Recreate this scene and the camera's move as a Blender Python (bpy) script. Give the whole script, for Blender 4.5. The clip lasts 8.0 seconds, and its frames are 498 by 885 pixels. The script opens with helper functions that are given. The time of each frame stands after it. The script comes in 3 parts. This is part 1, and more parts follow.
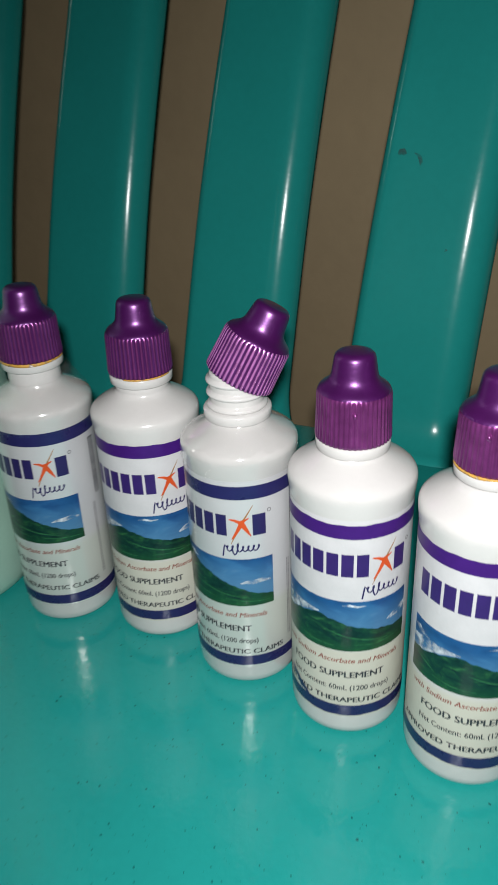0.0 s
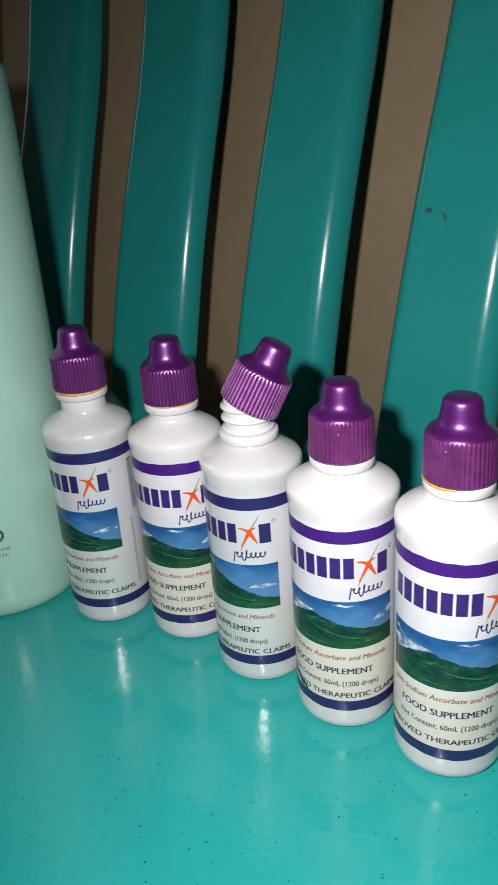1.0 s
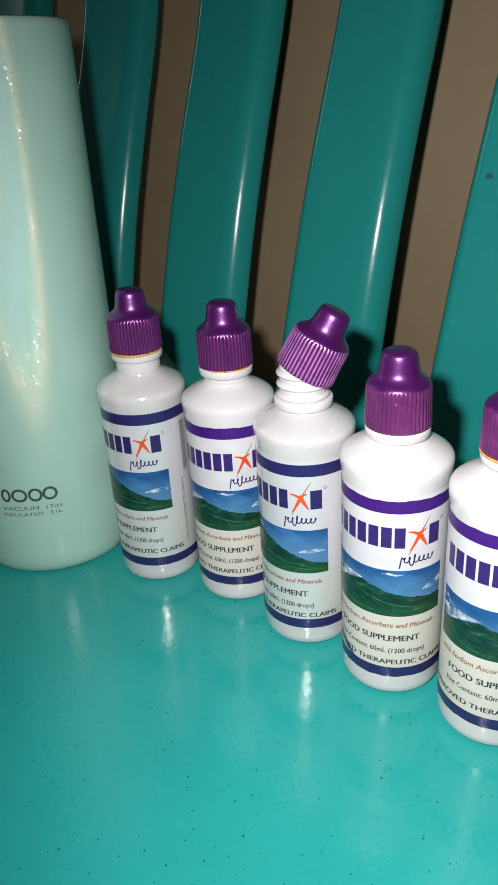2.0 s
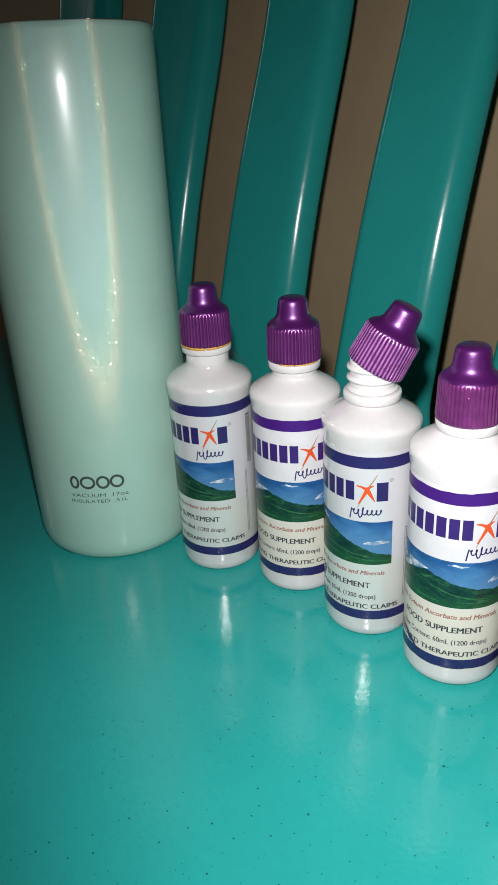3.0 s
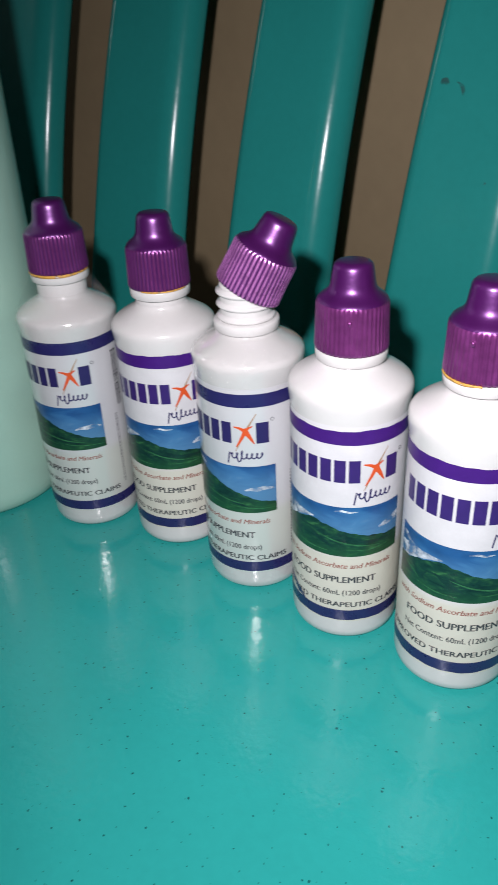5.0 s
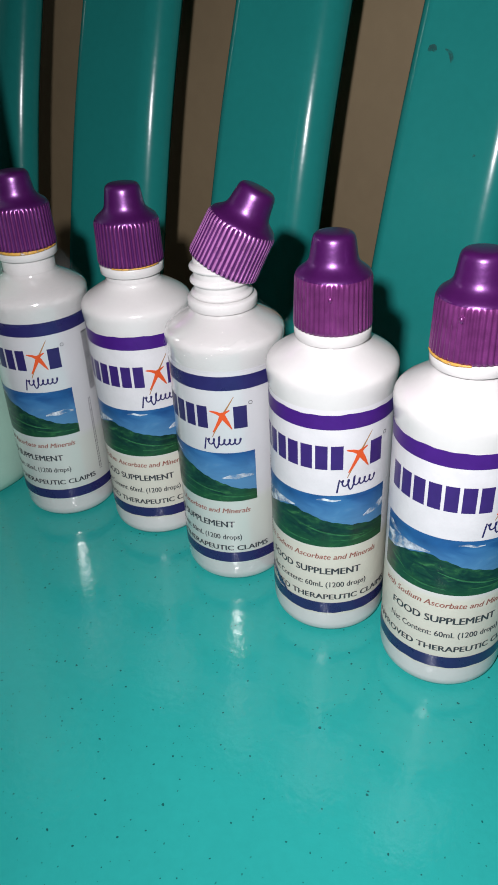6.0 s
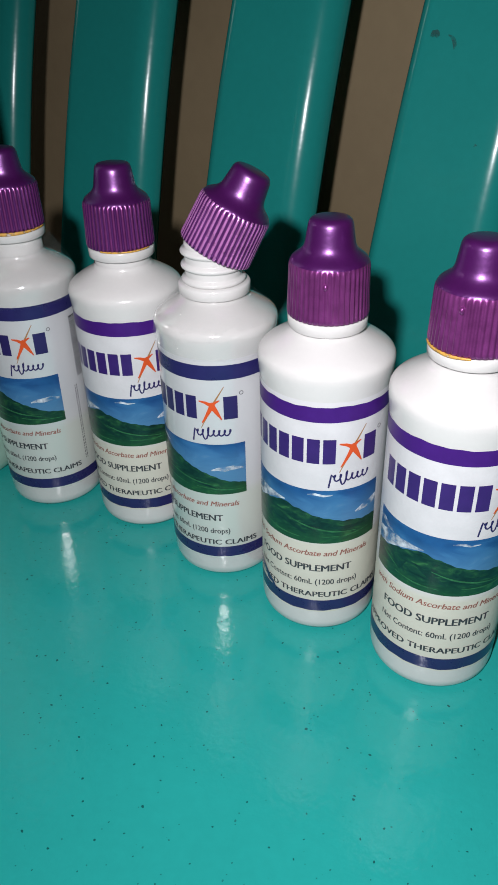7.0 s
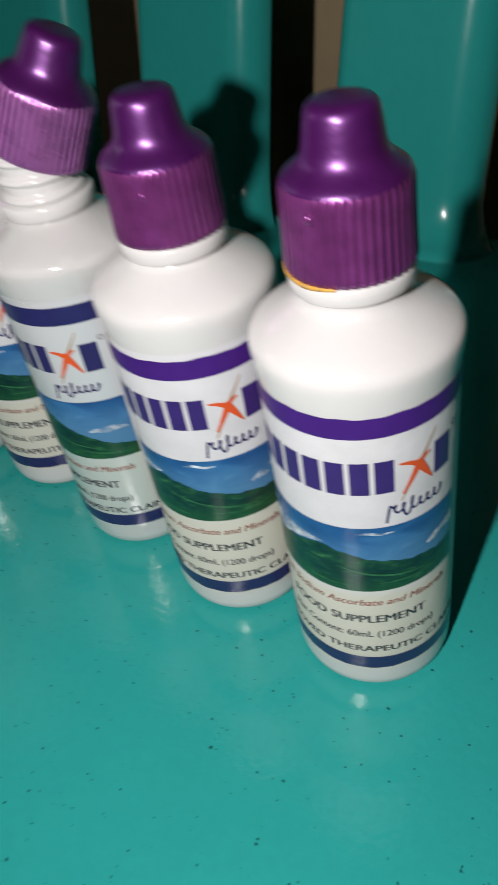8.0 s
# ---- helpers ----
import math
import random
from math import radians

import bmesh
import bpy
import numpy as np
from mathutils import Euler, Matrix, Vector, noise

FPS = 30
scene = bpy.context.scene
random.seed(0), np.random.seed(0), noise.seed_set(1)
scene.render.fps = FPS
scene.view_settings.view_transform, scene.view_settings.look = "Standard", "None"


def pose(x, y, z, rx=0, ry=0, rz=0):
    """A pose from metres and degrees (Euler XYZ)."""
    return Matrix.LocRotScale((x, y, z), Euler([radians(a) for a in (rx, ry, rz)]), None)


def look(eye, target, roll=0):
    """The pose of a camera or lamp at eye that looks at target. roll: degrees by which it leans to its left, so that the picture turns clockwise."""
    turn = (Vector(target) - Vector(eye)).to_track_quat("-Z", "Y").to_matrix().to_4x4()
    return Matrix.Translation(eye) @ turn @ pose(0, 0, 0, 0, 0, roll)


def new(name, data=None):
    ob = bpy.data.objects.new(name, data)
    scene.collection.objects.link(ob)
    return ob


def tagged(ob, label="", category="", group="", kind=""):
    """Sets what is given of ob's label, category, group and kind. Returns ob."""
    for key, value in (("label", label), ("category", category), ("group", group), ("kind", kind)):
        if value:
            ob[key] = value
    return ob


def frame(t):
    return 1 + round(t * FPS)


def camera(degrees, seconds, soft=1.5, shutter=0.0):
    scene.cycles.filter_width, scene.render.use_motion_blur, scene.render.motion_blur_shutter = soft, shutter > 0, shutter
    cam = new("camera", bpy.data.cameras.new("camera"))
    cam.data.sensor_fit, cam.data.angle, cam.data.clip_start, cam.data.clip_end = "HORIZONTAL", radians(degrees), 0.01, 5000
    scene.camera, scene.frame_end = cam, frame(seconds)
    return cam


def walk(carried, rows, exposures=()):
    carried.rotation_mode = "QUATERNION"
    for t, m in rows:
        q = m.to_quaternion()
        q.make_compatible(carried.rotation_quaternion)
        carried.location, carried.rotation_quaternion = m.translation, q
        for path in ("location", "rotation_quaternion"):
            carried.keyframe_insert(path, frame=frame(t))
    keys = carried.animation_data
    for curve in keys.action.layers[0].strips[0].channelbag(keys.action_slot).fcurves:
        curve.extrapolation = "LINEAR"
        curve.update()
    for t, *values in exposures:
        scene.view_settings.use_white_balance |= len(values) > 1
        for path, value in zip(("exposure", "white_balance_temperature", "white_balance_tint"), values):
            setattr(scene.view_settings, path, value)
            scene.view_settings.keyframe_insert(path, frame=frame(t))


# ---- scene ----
cam = camera(36.18, 8.0, soft=1.0, shutter=0.4)
# seconds, x, y, z, then the turn about x, y, z in degrees
PATH = [
    (0, 0.09629, -0.20070, 0.20438, 23.678, 62.507, 2.192),
    (0.2, 0.11443, -0.21169, 0.20696, 25.709, 63.558, 4.451),
    (0.5, 0.14278, -0.22393, 0.21657, 26.881, 65.879, 8.056),
    (0.7, 0.13726, -0.23034, 0.21313, 29.626, 65.895, 6.116),
    (1, 0.13532, -0.22286, 0.20833, 29.696, 66.794, 3.766),
    (1.2, 0.13032, -0.22344, 0.21152, 31.333, 65.442, 3.243),
    (2.3, 0.13060, -0.22878, 0.20875, 34.008, 63.804, 3.521),
    (2.5, 0.12862, -0.23044, 0.20702, 35.444, 63.538, 3.891),
    (3, 0.12540, -0.24243, 0.20851, 36.058, 64.982, 2.930),
    (3.5, 0.12410, -0.24208, 0.21261, 36.036, 64.339, 3.300),
    (4, 0.12437, -0.23840, 0.20717, 34.831, 64.179, 2.430),
    (4.5, 0.12105, -0.22095, 0.19957, 31.142, 61.430, 2.044),
    (5, 0.12023, -0.20736, 0.19472, 28.983, 59.569, 2.386),
    (5.2, 0.11963, -0.20250, 0.19224, 27.572, 59.328, 2.089),
    (6.3, 0.11687, -0.19487, 0.18697, 28.877, 57.836, 2.296),
    (6.5, 0.11594, -0.19445, 0.18603, 29.258, 57.593, 2.027),
    (7, 0.11567, -0.18916, 0.18410, 28.252, 57.692, 1.253),
    (7.5, 0.11702, -0.17089, 0.18221, 29.040, 57.361, 0.547),
    (7.6, 0.12488, -0.14852, 0.18166, 28.677, 53.315, 3.360),
    (7.7, 0.12775, -0.14031, 0.17268, 29.218, 52.117, 4.779),
    (7.8, 0.12904, -0.13808, 0.17216, 30.096, 51.925, 5.946),
    (8, 0.13153, -0.11894, 0.16779, 29.309, 48.321, 8.313),
]
# seconds, stops, kelvin, tint
EXPOSURES = [(0.0, -0.40, 6450, 11), (0.5, -0.19, 6400, 15), (1.0, -0.12, 6400, 16), (2.5, 0.0, 6450, 15), (3.0, -0.04, 6450, 15), (3.5, 0.08, 6500, 19), (4.0, 0.08, 6550, 20), (4.5, -0.04, 6450, 19), (5.0, -0.22, 6350, 20), (6.5, -0.29, 6350, 16), (7.0, -0.40, 6300, 15), (7.5, -0.26, 6350, 13), (7.7, 0.0, 6350, 14), (7.8, -0.28, 6450, 14), (8.0, -0.54, 6600, 15)]
walk(cam, [(t, pose(x, y, z, rx, ry, rz)) for t, x, y, z, rz, rx, ry in PATH], EXPOSURES)

# ---- light: one small phone torch beside the lens, in a dim room ----
world = bpy.data.worlds.new("world")
scene.world = world
world.use_nodes = True
world.node_tree.nodes["Background"].inputs[0].default_value = (0.9, 0.95, 1.0, 1)
world.node_tree.nodes["Background"].inputs[1].default_value = 0.02
torch = new("torch", bpy.data.lights.new("torch", "SPOT"))
torch.data.shadow_soft_size, torch.data.spot_size, torch.data.spot_blend = 0.0045, radians(126), 1.0
torch.data.energy, torch.data.color = 6.3, (1.0, 0.985, 0.962)
torch.matrix_world = look((0.104, -0.219, 0.225), (0.070, 0.03, 0.068))
# the room's own dim lamp, far to one side
room_light = new("room_light", bpy.data.lights.new("room_light", "AREA"))
room_light.data.shape, room_light.data.size, room_light.data.size_y = "RECTANGLE", 0.15, 0.26
room_light.data.energy, room_light.data.color = 0.85, (1.0, 0.97, 0.92)
room_light.matrix_world = look((-1.55, -0.37, 0.76), (-0.05, 0.2, 0.2))


# ---- materials ----
def material(name, color, rough=0.5, metal=0.0, vary=0.08, scale=60.0, fine=900.0, bump=0.0, bump_scale=200.0, coat=0.0, spec=0.5, sub=0.0, coat_rough=0.08):
    """A surface with colour variation at two scales, uneven gloss and fine relief."""
    m = bpy.data.materials.new(name)
    m.use_nodes = True
    t = m.node_tree
    n, link = t.nodes, t.links
    b = n["Principled BSDF"]
    co = n.new("ShaderNodeTexCoord")
    big, small = n.new("ShaderNodeTexNoise"), n.new("ShaderNodeTexNoise")
    big.inputs["Scale"].default_value, small.inputs["Scale"].default_value = scale, fine
    big.inputs["Detail"].default_value, small.inputs["Detail"].default_value = 4, 2
    for q in (big, small):
        link.new(co.outputs["Object"], q.inputs["Vector"])
    add = n.new("ShaderNodeMath")
    add.operation = "MULTIPLY_ADD"
    add.inputs[1].default_value, add.inputs[2].default_value = 0.35, 0.0
    link.new(small.outputs[0], add.inputs[0])
    link.new(big.outputs[0], add.inputs[2])
    ramp = n.new("ShaderNodeValToRGB")
    ramp.color_ramp.elements[0].position, ramp.color_ramp.elements[1].position = 0.35, 1.0
    ramp.color_ramp.elements[0].color = tuple(c * (1 - vary) for c in color) + (1,)
    ramp.color_ramp.elements[1].color = tuple(min(1, c * (1 + vary)) for c in color) + (1,)
    link.new(add.outputs[0], ramp.inputs[0])
    link.new(ramp.outputs[0], b.inputs["Base Color"])
    gloss = n.new("ShaderNodeMapRange")
    gloss.inputs["To Min"].default_value, gloss.inputs["To Max"].default_value = rough * 0.8, min(1, rough * 1.25)
    link.new(big.outputs[0], gloss.inputs["Value"])
    link.new(gloss.outputs[0], b.inputs["Roughness"])
    b.inputs["Metallic"].default_value = metal
    b.inputs["Specular IOR Level"].default_value = spec
    b.inputs["Coat Weight"].default_value = coat
    b.inputs["Coat Roughness"].default_value = coat_rough
    if sub:
        b.inputs["Subsurface Weight"].default_value = sub
        b.inputs["Subsurface Radius"].default_value = (0.004, 0.004, 0.004)
        b.inputs["Subsurface Scale"].default_value = 0.5
    if bump:
        rel, bn = n.new("ShaderNodeTexNoise"), n.new("ShaderNodeBump")
        rel.inputs["Scale"].default_value, rel.inputs["Detail"].default_value = bump_scale, 3
        bn.inputs["Strength"].default_value, bn.inputs["Distance"].default_value = 1.0, bump
        link.new(co.outputs["Object"], rel.inputs["Vector"])
        link.new(rel.outputs[0], bn.inputs["Height"])
        link.new(bn.outputs[0], b.inputs["Normal"])
    return m


def speckle(m, scale, size, dark, share, offset=(0, 0, 0)):
    """Scatter small dirt specks over the colour of m."""
    t = m.node_tree
    n, link = t.nodes, t.links
    b = n["Principled BSDF"]
    src = b.inputs["Base Color"].links[0].from_socket
    co, mp = n.new("ShaderNodeTexCoord"), n.new("ShaderNodeMapping")
    mp.inputs["Location"].default_value = offset
    link.new(co.outputs["Object"], mp.inputs["Vector"])
    warp = n.new("ShaderNodeTexNoise")
    warp.inputs["Scale"].default_value = 700
    wmix = n.new("ShaderNodeVectorMath")
    wmix.operation = "MULTIPLY_ADD"
    wmix.inputs[1].default_value = (0.0010, 0.0010, 0.0)
    link.new(mp.outputs[0], warp.inputs["Vector"])
    link.new(warp.outputs["Color"], wmix.inputs[0])
    link.new(mp.outputs[0], wmix.inputs[2])
    v = n.new("ShaderNodeTexVoronoi")
    v.inputs["Scale"].default_value = scale
    v.voronoi_dimensions = "2D"
    link.new(wmix.outputs[0], v.inputs["Vector"])
    sep = n.new("ShaderNodeSeparateColor")
    link.new(v.outputs["Color"], sep.inputs[0])
    lim = n.new("ShaderNodeMath")
    lim.operation = "MULTIPLY"
    keep = n.new("ShaderNodeMath")
    keep.operation = "LESS_THAN"
    keep.inputs[1].default_value = share
    link.new(sep.outputs[0], keep.inputs[0])
    link.new(sep.outputs[1], lim.inputs[0])
    lim.inputs[1].default_value = size
    near = n.new("ShaderNodeMath")
    near.operation = "LESS_THAN"
    link.new(v.outputs["Distance"], near.inputs[0])
    link.new(lim.outputs[0], near.inputs[1])
    both = n.new("ShaderNodeMath")
    both.operation = "MULTIPLY"
    link.new(keep.outputs[0], both.inputs[0])
    link.new(near.outputs[0], both.inputs[1])
    mix = n.new("ShaderNodeMix")
    mix.data_type = "RGBA"
    link.new(both.outputs[0], mix.inputs[0])
    link.new(src, mix.inputs[6])
    mix.inputs[7].default_value = dark + (1,)
    link.new(mix.outputs[2], b.inputs["Base Color"])
    return m


TEAL = (0.015, 0.290, 0.266)
teal_seat = material("teal_seat_plastic", TEAL, 0.112, vary=0.08, scale=14, fine=300, bump=0.00009, bump_scale=430, spec=0.42)
speckle(teal_seat, 150, 0.060, (0.006, 0.09, 0.086), 0.18)
speckle(teal_seat, 210, 0.070, (0.005, 0.08, 0.076), 0.30, (0.21, 0.33, 0))
speckle(teal_seat, 420, 0.11, (0.010, 0.15, 0.138), 0.14, (0.37, 0.11, 0))
teal_slat = material("teal_slat_plastic", TEAL, 0.2, vary=0.08, scale=12, fine=260, bump=0.00014, bump_scale=60, spec=0.38)
speckle(teal_slat, 60, 0.05, (0.006, 0.08, 0.08), 0.10)
scuff_dark = material("scuffed_teal", (0.008, 0.10, 0.095), 0.5, vary=0.3, scale=300)
white_plastic = material("white_bottle_plastic", (0.55, 0.545, 0.535), 0.2, vary=0.03, scale=90, bump=0.00004, bump_scale=400, sub=0.15)
wrapped_plastic = material("film_wrapped_bottle_plastic", (0.52, 0.515, 0.505), 0.12, vary=0.04, scale=120, bump=0.00025, bump_scale=130, coat=1.0, coat_rough=0.07, spec=0.7)
paper_white = material("label_paper", (0.53, 0.53, 0.545), 0.42, vary=0.06, scale=150, fine=1500, bump=0.00016, bump_scale=220, spec=0.35)
film_white = material("glossy_label_film", (0.52, 0.52, 0.535), 0.14, vary=0.03, scale=150, bump=0.00006, bump_scale=160, coat=1.0, coat_rough=0.28, spec=0.8)
# pinker, lighter purple of the ribbed skirts and their gate marks
skirt_purple = material("skirt_purple_plastic", (0.190, 0.036, 0.175), 0.33, metal=0.6, coat=0.4, vary=0.3, scale=260, fine=2500, bump=0.00005, bump_scale=700, coat_rough=0.2)
# tilted cap's skirt paler: the torchlight it catches is put into its colour
torchlit_purple = material("torchlit_purple_plastic", (0.54, 0.20, 0.52), 0.27, metal=0.55, coat=0.4, vary=0.35, scale=220, fine=2500, bump=0.00005, bump_scale=700, coat_rough=0.2)
for m, ior in ((film_white, 2.1), (wrapped_plastic, 1.6)):
    m.node_tree.nodes["Principled BSDF"].inputs["Coat IOR"].default_value = ior
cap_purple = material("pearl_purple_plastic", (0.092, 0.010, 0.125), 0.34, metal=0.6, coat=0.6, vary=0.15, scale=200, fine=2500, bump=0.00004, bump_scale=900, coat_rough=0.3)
band_purple = material("purple_ink", (0.043, 0.008, 0.14), 0.4, vary=0.12, scale=250, spec=0.3)
band_navy = material("navy_ink", (0.017, 0.015, 0.085), 0.28, vary=0.1, scale=250)
word_violet = material("violet_ink", (0.032, 0.011, 0.115), 0.35, vary=0.1, scale=300)
word_navy = material("dark_violet_ink", (0.020, 0.013, 0.085), 0.35, vary=0.1, scale=300)
ink_black = material("black_ink", (0.03, 0.032, 0.04), 0.4, vary=0.1, scale=300)
ink_grey = material("grey_ink", (0.12, 0.12, 0.13), 0.4, vary=0.1, scale=300)
ink_rust = material("rust_ink", (0.24, 0.085, 0.065), 0.4, vary=0.1, scale=300)
ink_gold = material("gold_ink", (0.30, 0.16, 0.06), 0.4, vary=0.1, scale=300)
ink_orange = material("orange_ink", (0.55, 0.070, 0.012), 0.4, vary=0.1, scale=300)
sky_blue = material("printed_sky", (0.020, 0.10, 0.27), 0.3, vary=0.5, scale=75, fine=400)


def rising(m, low, high, color, amount=1.0):
    """Print that turns to another colour towards the height low (a printed gradient)."""
    t = m.node_tree
    n, link = t.nodes, t.links
    b = n["Principled BSDF"]
    src = b.inputs["Base Color"].links[0].from_socket
    co, sep, rng, mix = n.new("ShaderNodeTexCoord"), n.new("ShaderNodeSeparateXYZ"), n.new("ShaderNodeMapRange"), n.new("ShaderNodeMix")
    link.new(co.outputs["Object"], sep.inputs[0])
    link.new(sep.outputs[2], rng.inputs["Value"])
    rng.inputs["From Min"].default_value, rng.inputs["From Max"].default_value = low, high
    rng.inputs["To Min"].default_value = 1 - amount
    mix.data_type = "RGBA"
    link.new(rng.outputs[0], mix.inputs[0])
    mix.inputs[6].default_value = color + (1,)
    link.new(src, mix.inputs[7])
    link.new(mix.outputs[2], b.inputs["Base Color"])



def blotches(m, stops, scale, stretch=(1, 1, 1), distort=0.6):
    """Give m a printed picture of soft blotches: stops are (share, colour) rows over a noise."""
    n, link = m.node_tree.nodes, m.node_tree.links
    co, mp, tex, ramp = n.new("ShaderNodeTexCoord"), n.new("ShaderNodeMapping"), n.new("ShaderNodeTexNoise"), n.new("ShaderNodeValToRGB")
    mp.inputs["Scale"].default_value = stretch
    tex.inputs["Scale"].default_value, tex.inputs["Detail"].default_value, tex.inputs["Distortion"].default_value = scale, 6, distort
    link.new(co.outputs["Object"], mp.inputs["Vector"])
    link.new(mp.outputs[0], tex.inputs["Vector"])
    link.new(tex.outputs[0], ramp.inputs[0])
    for k, (place, color) in enumerate(stops):
        e = ramp.color_ramp.elements[k] if k < 2 else ramp.color_ramp.elements.new(place)
        e.position, e.color = place, color + (1,)
    link.new(ramp.outputs[0], n["Principled BSDF"].inputs["Base Color"])


def wispy(m, scale, low, high):
    """Let the paper show through a print in ragged wisps."""
    n, link = m.node_tree.nodes, m.node_tree.links
    co, tex, rng = n.new("ShaderNodeTexCoord"), n.new("ShaderNodeTexNoise"), n.new("ShaderNodeMapRange")
    tex.inputs["Scale"].default_value, tex.inputs["Detail"].default_value = scale, 5
    link.new(co.outputs["Object"], tex.inputs["Vector"])
    link.new(tex.outputs[0], rng.inputs["Value"])
    rng.inputs["From Min"].default_value, rng.inputs["From Max"].default_value = low, high
    link.new(rng.outputs[0], n["Principled BSDF"].inputs["Alpha"])


blotches(sky_blue, ((0.30, (0.010, 0.045, 0.15)), (0.78, (0.20, 0.31, 0.42)), (0.52, (0.014, 0.075, 0.22)), (0.64, (0.030, 0.125, 0.29))), 70, (1, 1, 2.2), 0.7)
rising(sky_blue, 0.0440, 0.0545, (0.085, 0.22, 0.37), 0.7)
speckle(paper_white, 420, 0.09, (0.30, 0.29, 0.27), 0.06)
rising(paper_white, 0.0355, 0.0385, (0.505, 0.50, 0.43))
rising(film_white, 0.0355, 0.0385, (0.49, 0.51, 0.475))
cloud_white = material("printed_cloud", (0.52, 0.58, 0.64), 0.32, vary=0.25, scale=420, fine=1300)
wispy(cloud_white, 300, 0.38, 0.62)
hill_green = material("printed_hill", (0.014, 0.050, 0.026), 0.3)
blotches(hill_green, ((0.30, (0.003, 0.014, 0.013)), (0.76, (0.035, 0.14, 0.046)), (0.48, (0.005, 0.029, 0.021)), (0.61, (0.010, 0.052, 0.024))), 210, (1, 1, 2.4), 1.2)
hill_lit = material("printed_ridge", (0.022, 0.105, 0.040), 0.3, vary=0.6, scale=500)
hill_dim = material("printed_fold", (0.005, 0.026, 0.020), 0.3, vary=0.5, scale=400)
rising(hill_green, 0.0376, 0.0430, (0.014, 0.088, 0.024), 0.45)
wispy(scuff_dark, 500, 0.28, 0.72)
residue = material("dried_orange_residue", (0.52, 0.28, 0.05), 0.5, vary=0.3, scale=500, bump=0.0002, bump_scale=500)
wispy(residue, 650, 0.30, 0.50)
wall_paint = material("tan_wall_paint", (0.40, 0.305, 0.18), 0.7, vary=0.1, scale=5, fine=90, bump=0.0006, bump_scale=60)
floor_mat = material("dull_floor", (0.25, 0.22, 0.19), 0.6, vary=0.15, scale=4, fine=50)
ceiling_mat = material("ceiling_board", (0.55, 0.53, 0.5), 0.8, vary=0.06, scale=3, fine=40)
lid_mat = material("mint_lid_plastic", (0.35, 0.55, 0.47), 0.4, vary=0.05)
mark_grey = material("etched_grey_mark", (0.10, 0.12, 0.115), 0.3, metal=0.5, vary=0.2, scale=300)


def flake_material(name, color):
    """Pearl lacquer with glitter flakes that all lean by one angle, each to a side of its own; the lean differs a little by colour."""
    m = material(name, color, 0.4, vary=0.05, scale=40, coat=0.7, coat_rough=0.21)
    t = m.node_tree
    n, link = t.nodes, t.links
    base = n["Principled BSDF"]
    out = n["Material Output"]
    co = n.new("ShaderNodeTexCoord")

    def vec(op, a, b_=None, scale=None):
        q = n.new("ShaderNodeVectorMath")
        q.operation = op
        for i, s in enumerate((a, b_)):
            if s is None:
                continue
            if isinstance(s, tuple):
                q.inputs[i].default_value = s
            else:
                link.new(s, q.inputs[i])
        if scale is not None:
            if isinstance(scale, float):
                q.inputs["Scale"].default_value = scale
            else:
                link.new(scale, q.inputs["Scale"])
        return q.outputs[0]

    def mth(op, a, b_=0.0, c=0.0):
        q = n.new("ShaderNodeMath")
        q.operation = op
        for i, s in enumerate((a, b_, c)):
            if isinstance(s, float):
                q.inputs[i].default_value = s
            else:
                link.new(s, q.inputs[i])
        return q.outputs[0]

    flat = vec("MULTIPLY", co.outputs["Object"], (1, 1, 0))
    nrm = vec("NORMALIZE", flat)
    tan = vec("CROSS_PRODUCT", (0, 0, 1), nrm)
    shader = base.outputs[0]
    for k, (tint, lean, share) in enumerate((((1.0, 0.43, 0.22), 22.6, 0.048), ((0.6, 1.0, 0.5), 20.2, 0.022), ((0.45, 0.72, 1.0), 15.5, 0.042), ((1.0, 0.97, 0.78), 21.0, 0.011))):
        cell = n.new("ShaderNodeTexVoronoi")
        cell.inputs["Scale"].default_value = 3000 if k == 3 else 15000 + 700 * k
        link.new(co.outputs["Object"], cell.inputs["Vector"])
        sep = n.new("ShaderNodeSeparateColor")
        link.new(cell.outputs["Color"], sep.inputs[0])
        turn = mth("MULTIPLY", sep.outputs[0], 2 * math.pi)
        spread = (2.4, 2.4, 7.0, 3.2)[k]
        angle = mth("MULTIPLY_ADD", sep.outputs[1], radians(spread), radians(lean - spread / 2))
        side = mth("SINE", angle)
        a = vec("SCALE", tan, None, mth("MULTIPLY", side, mth("COSINE", turn)))
        b2 = vec("SCALE", (0, 0, 1), None, mth("MULTIPLY", side, mth("SINE", turn)))
        c2 = vec("SCALE", nrm, None, mth("COSINE", angle))
        total = vec("ADD", vec("ADD", a, b2), c2)
        g = n.new("ShaderNodeBsdfAnisotropic")
        g.inputs["Color"].default_value = tint + (1,)
        g.inputs["Roughness"].default_value = (0.20, 0.20, 0.27, 0.075)[k]
        link.new(total, g.inputs["Normal"])
        mixer = n.new("ShaderNodeMixShader")
        mixer.inputs[0].default_value = share
        link.new(shader, mixer.inputs[1])
        link.new(g.outputs[0], mixer.inputs[2])
        shader = mixer.outputs[0]
    link.new(shader, out.inputs["Surface"])
    return m


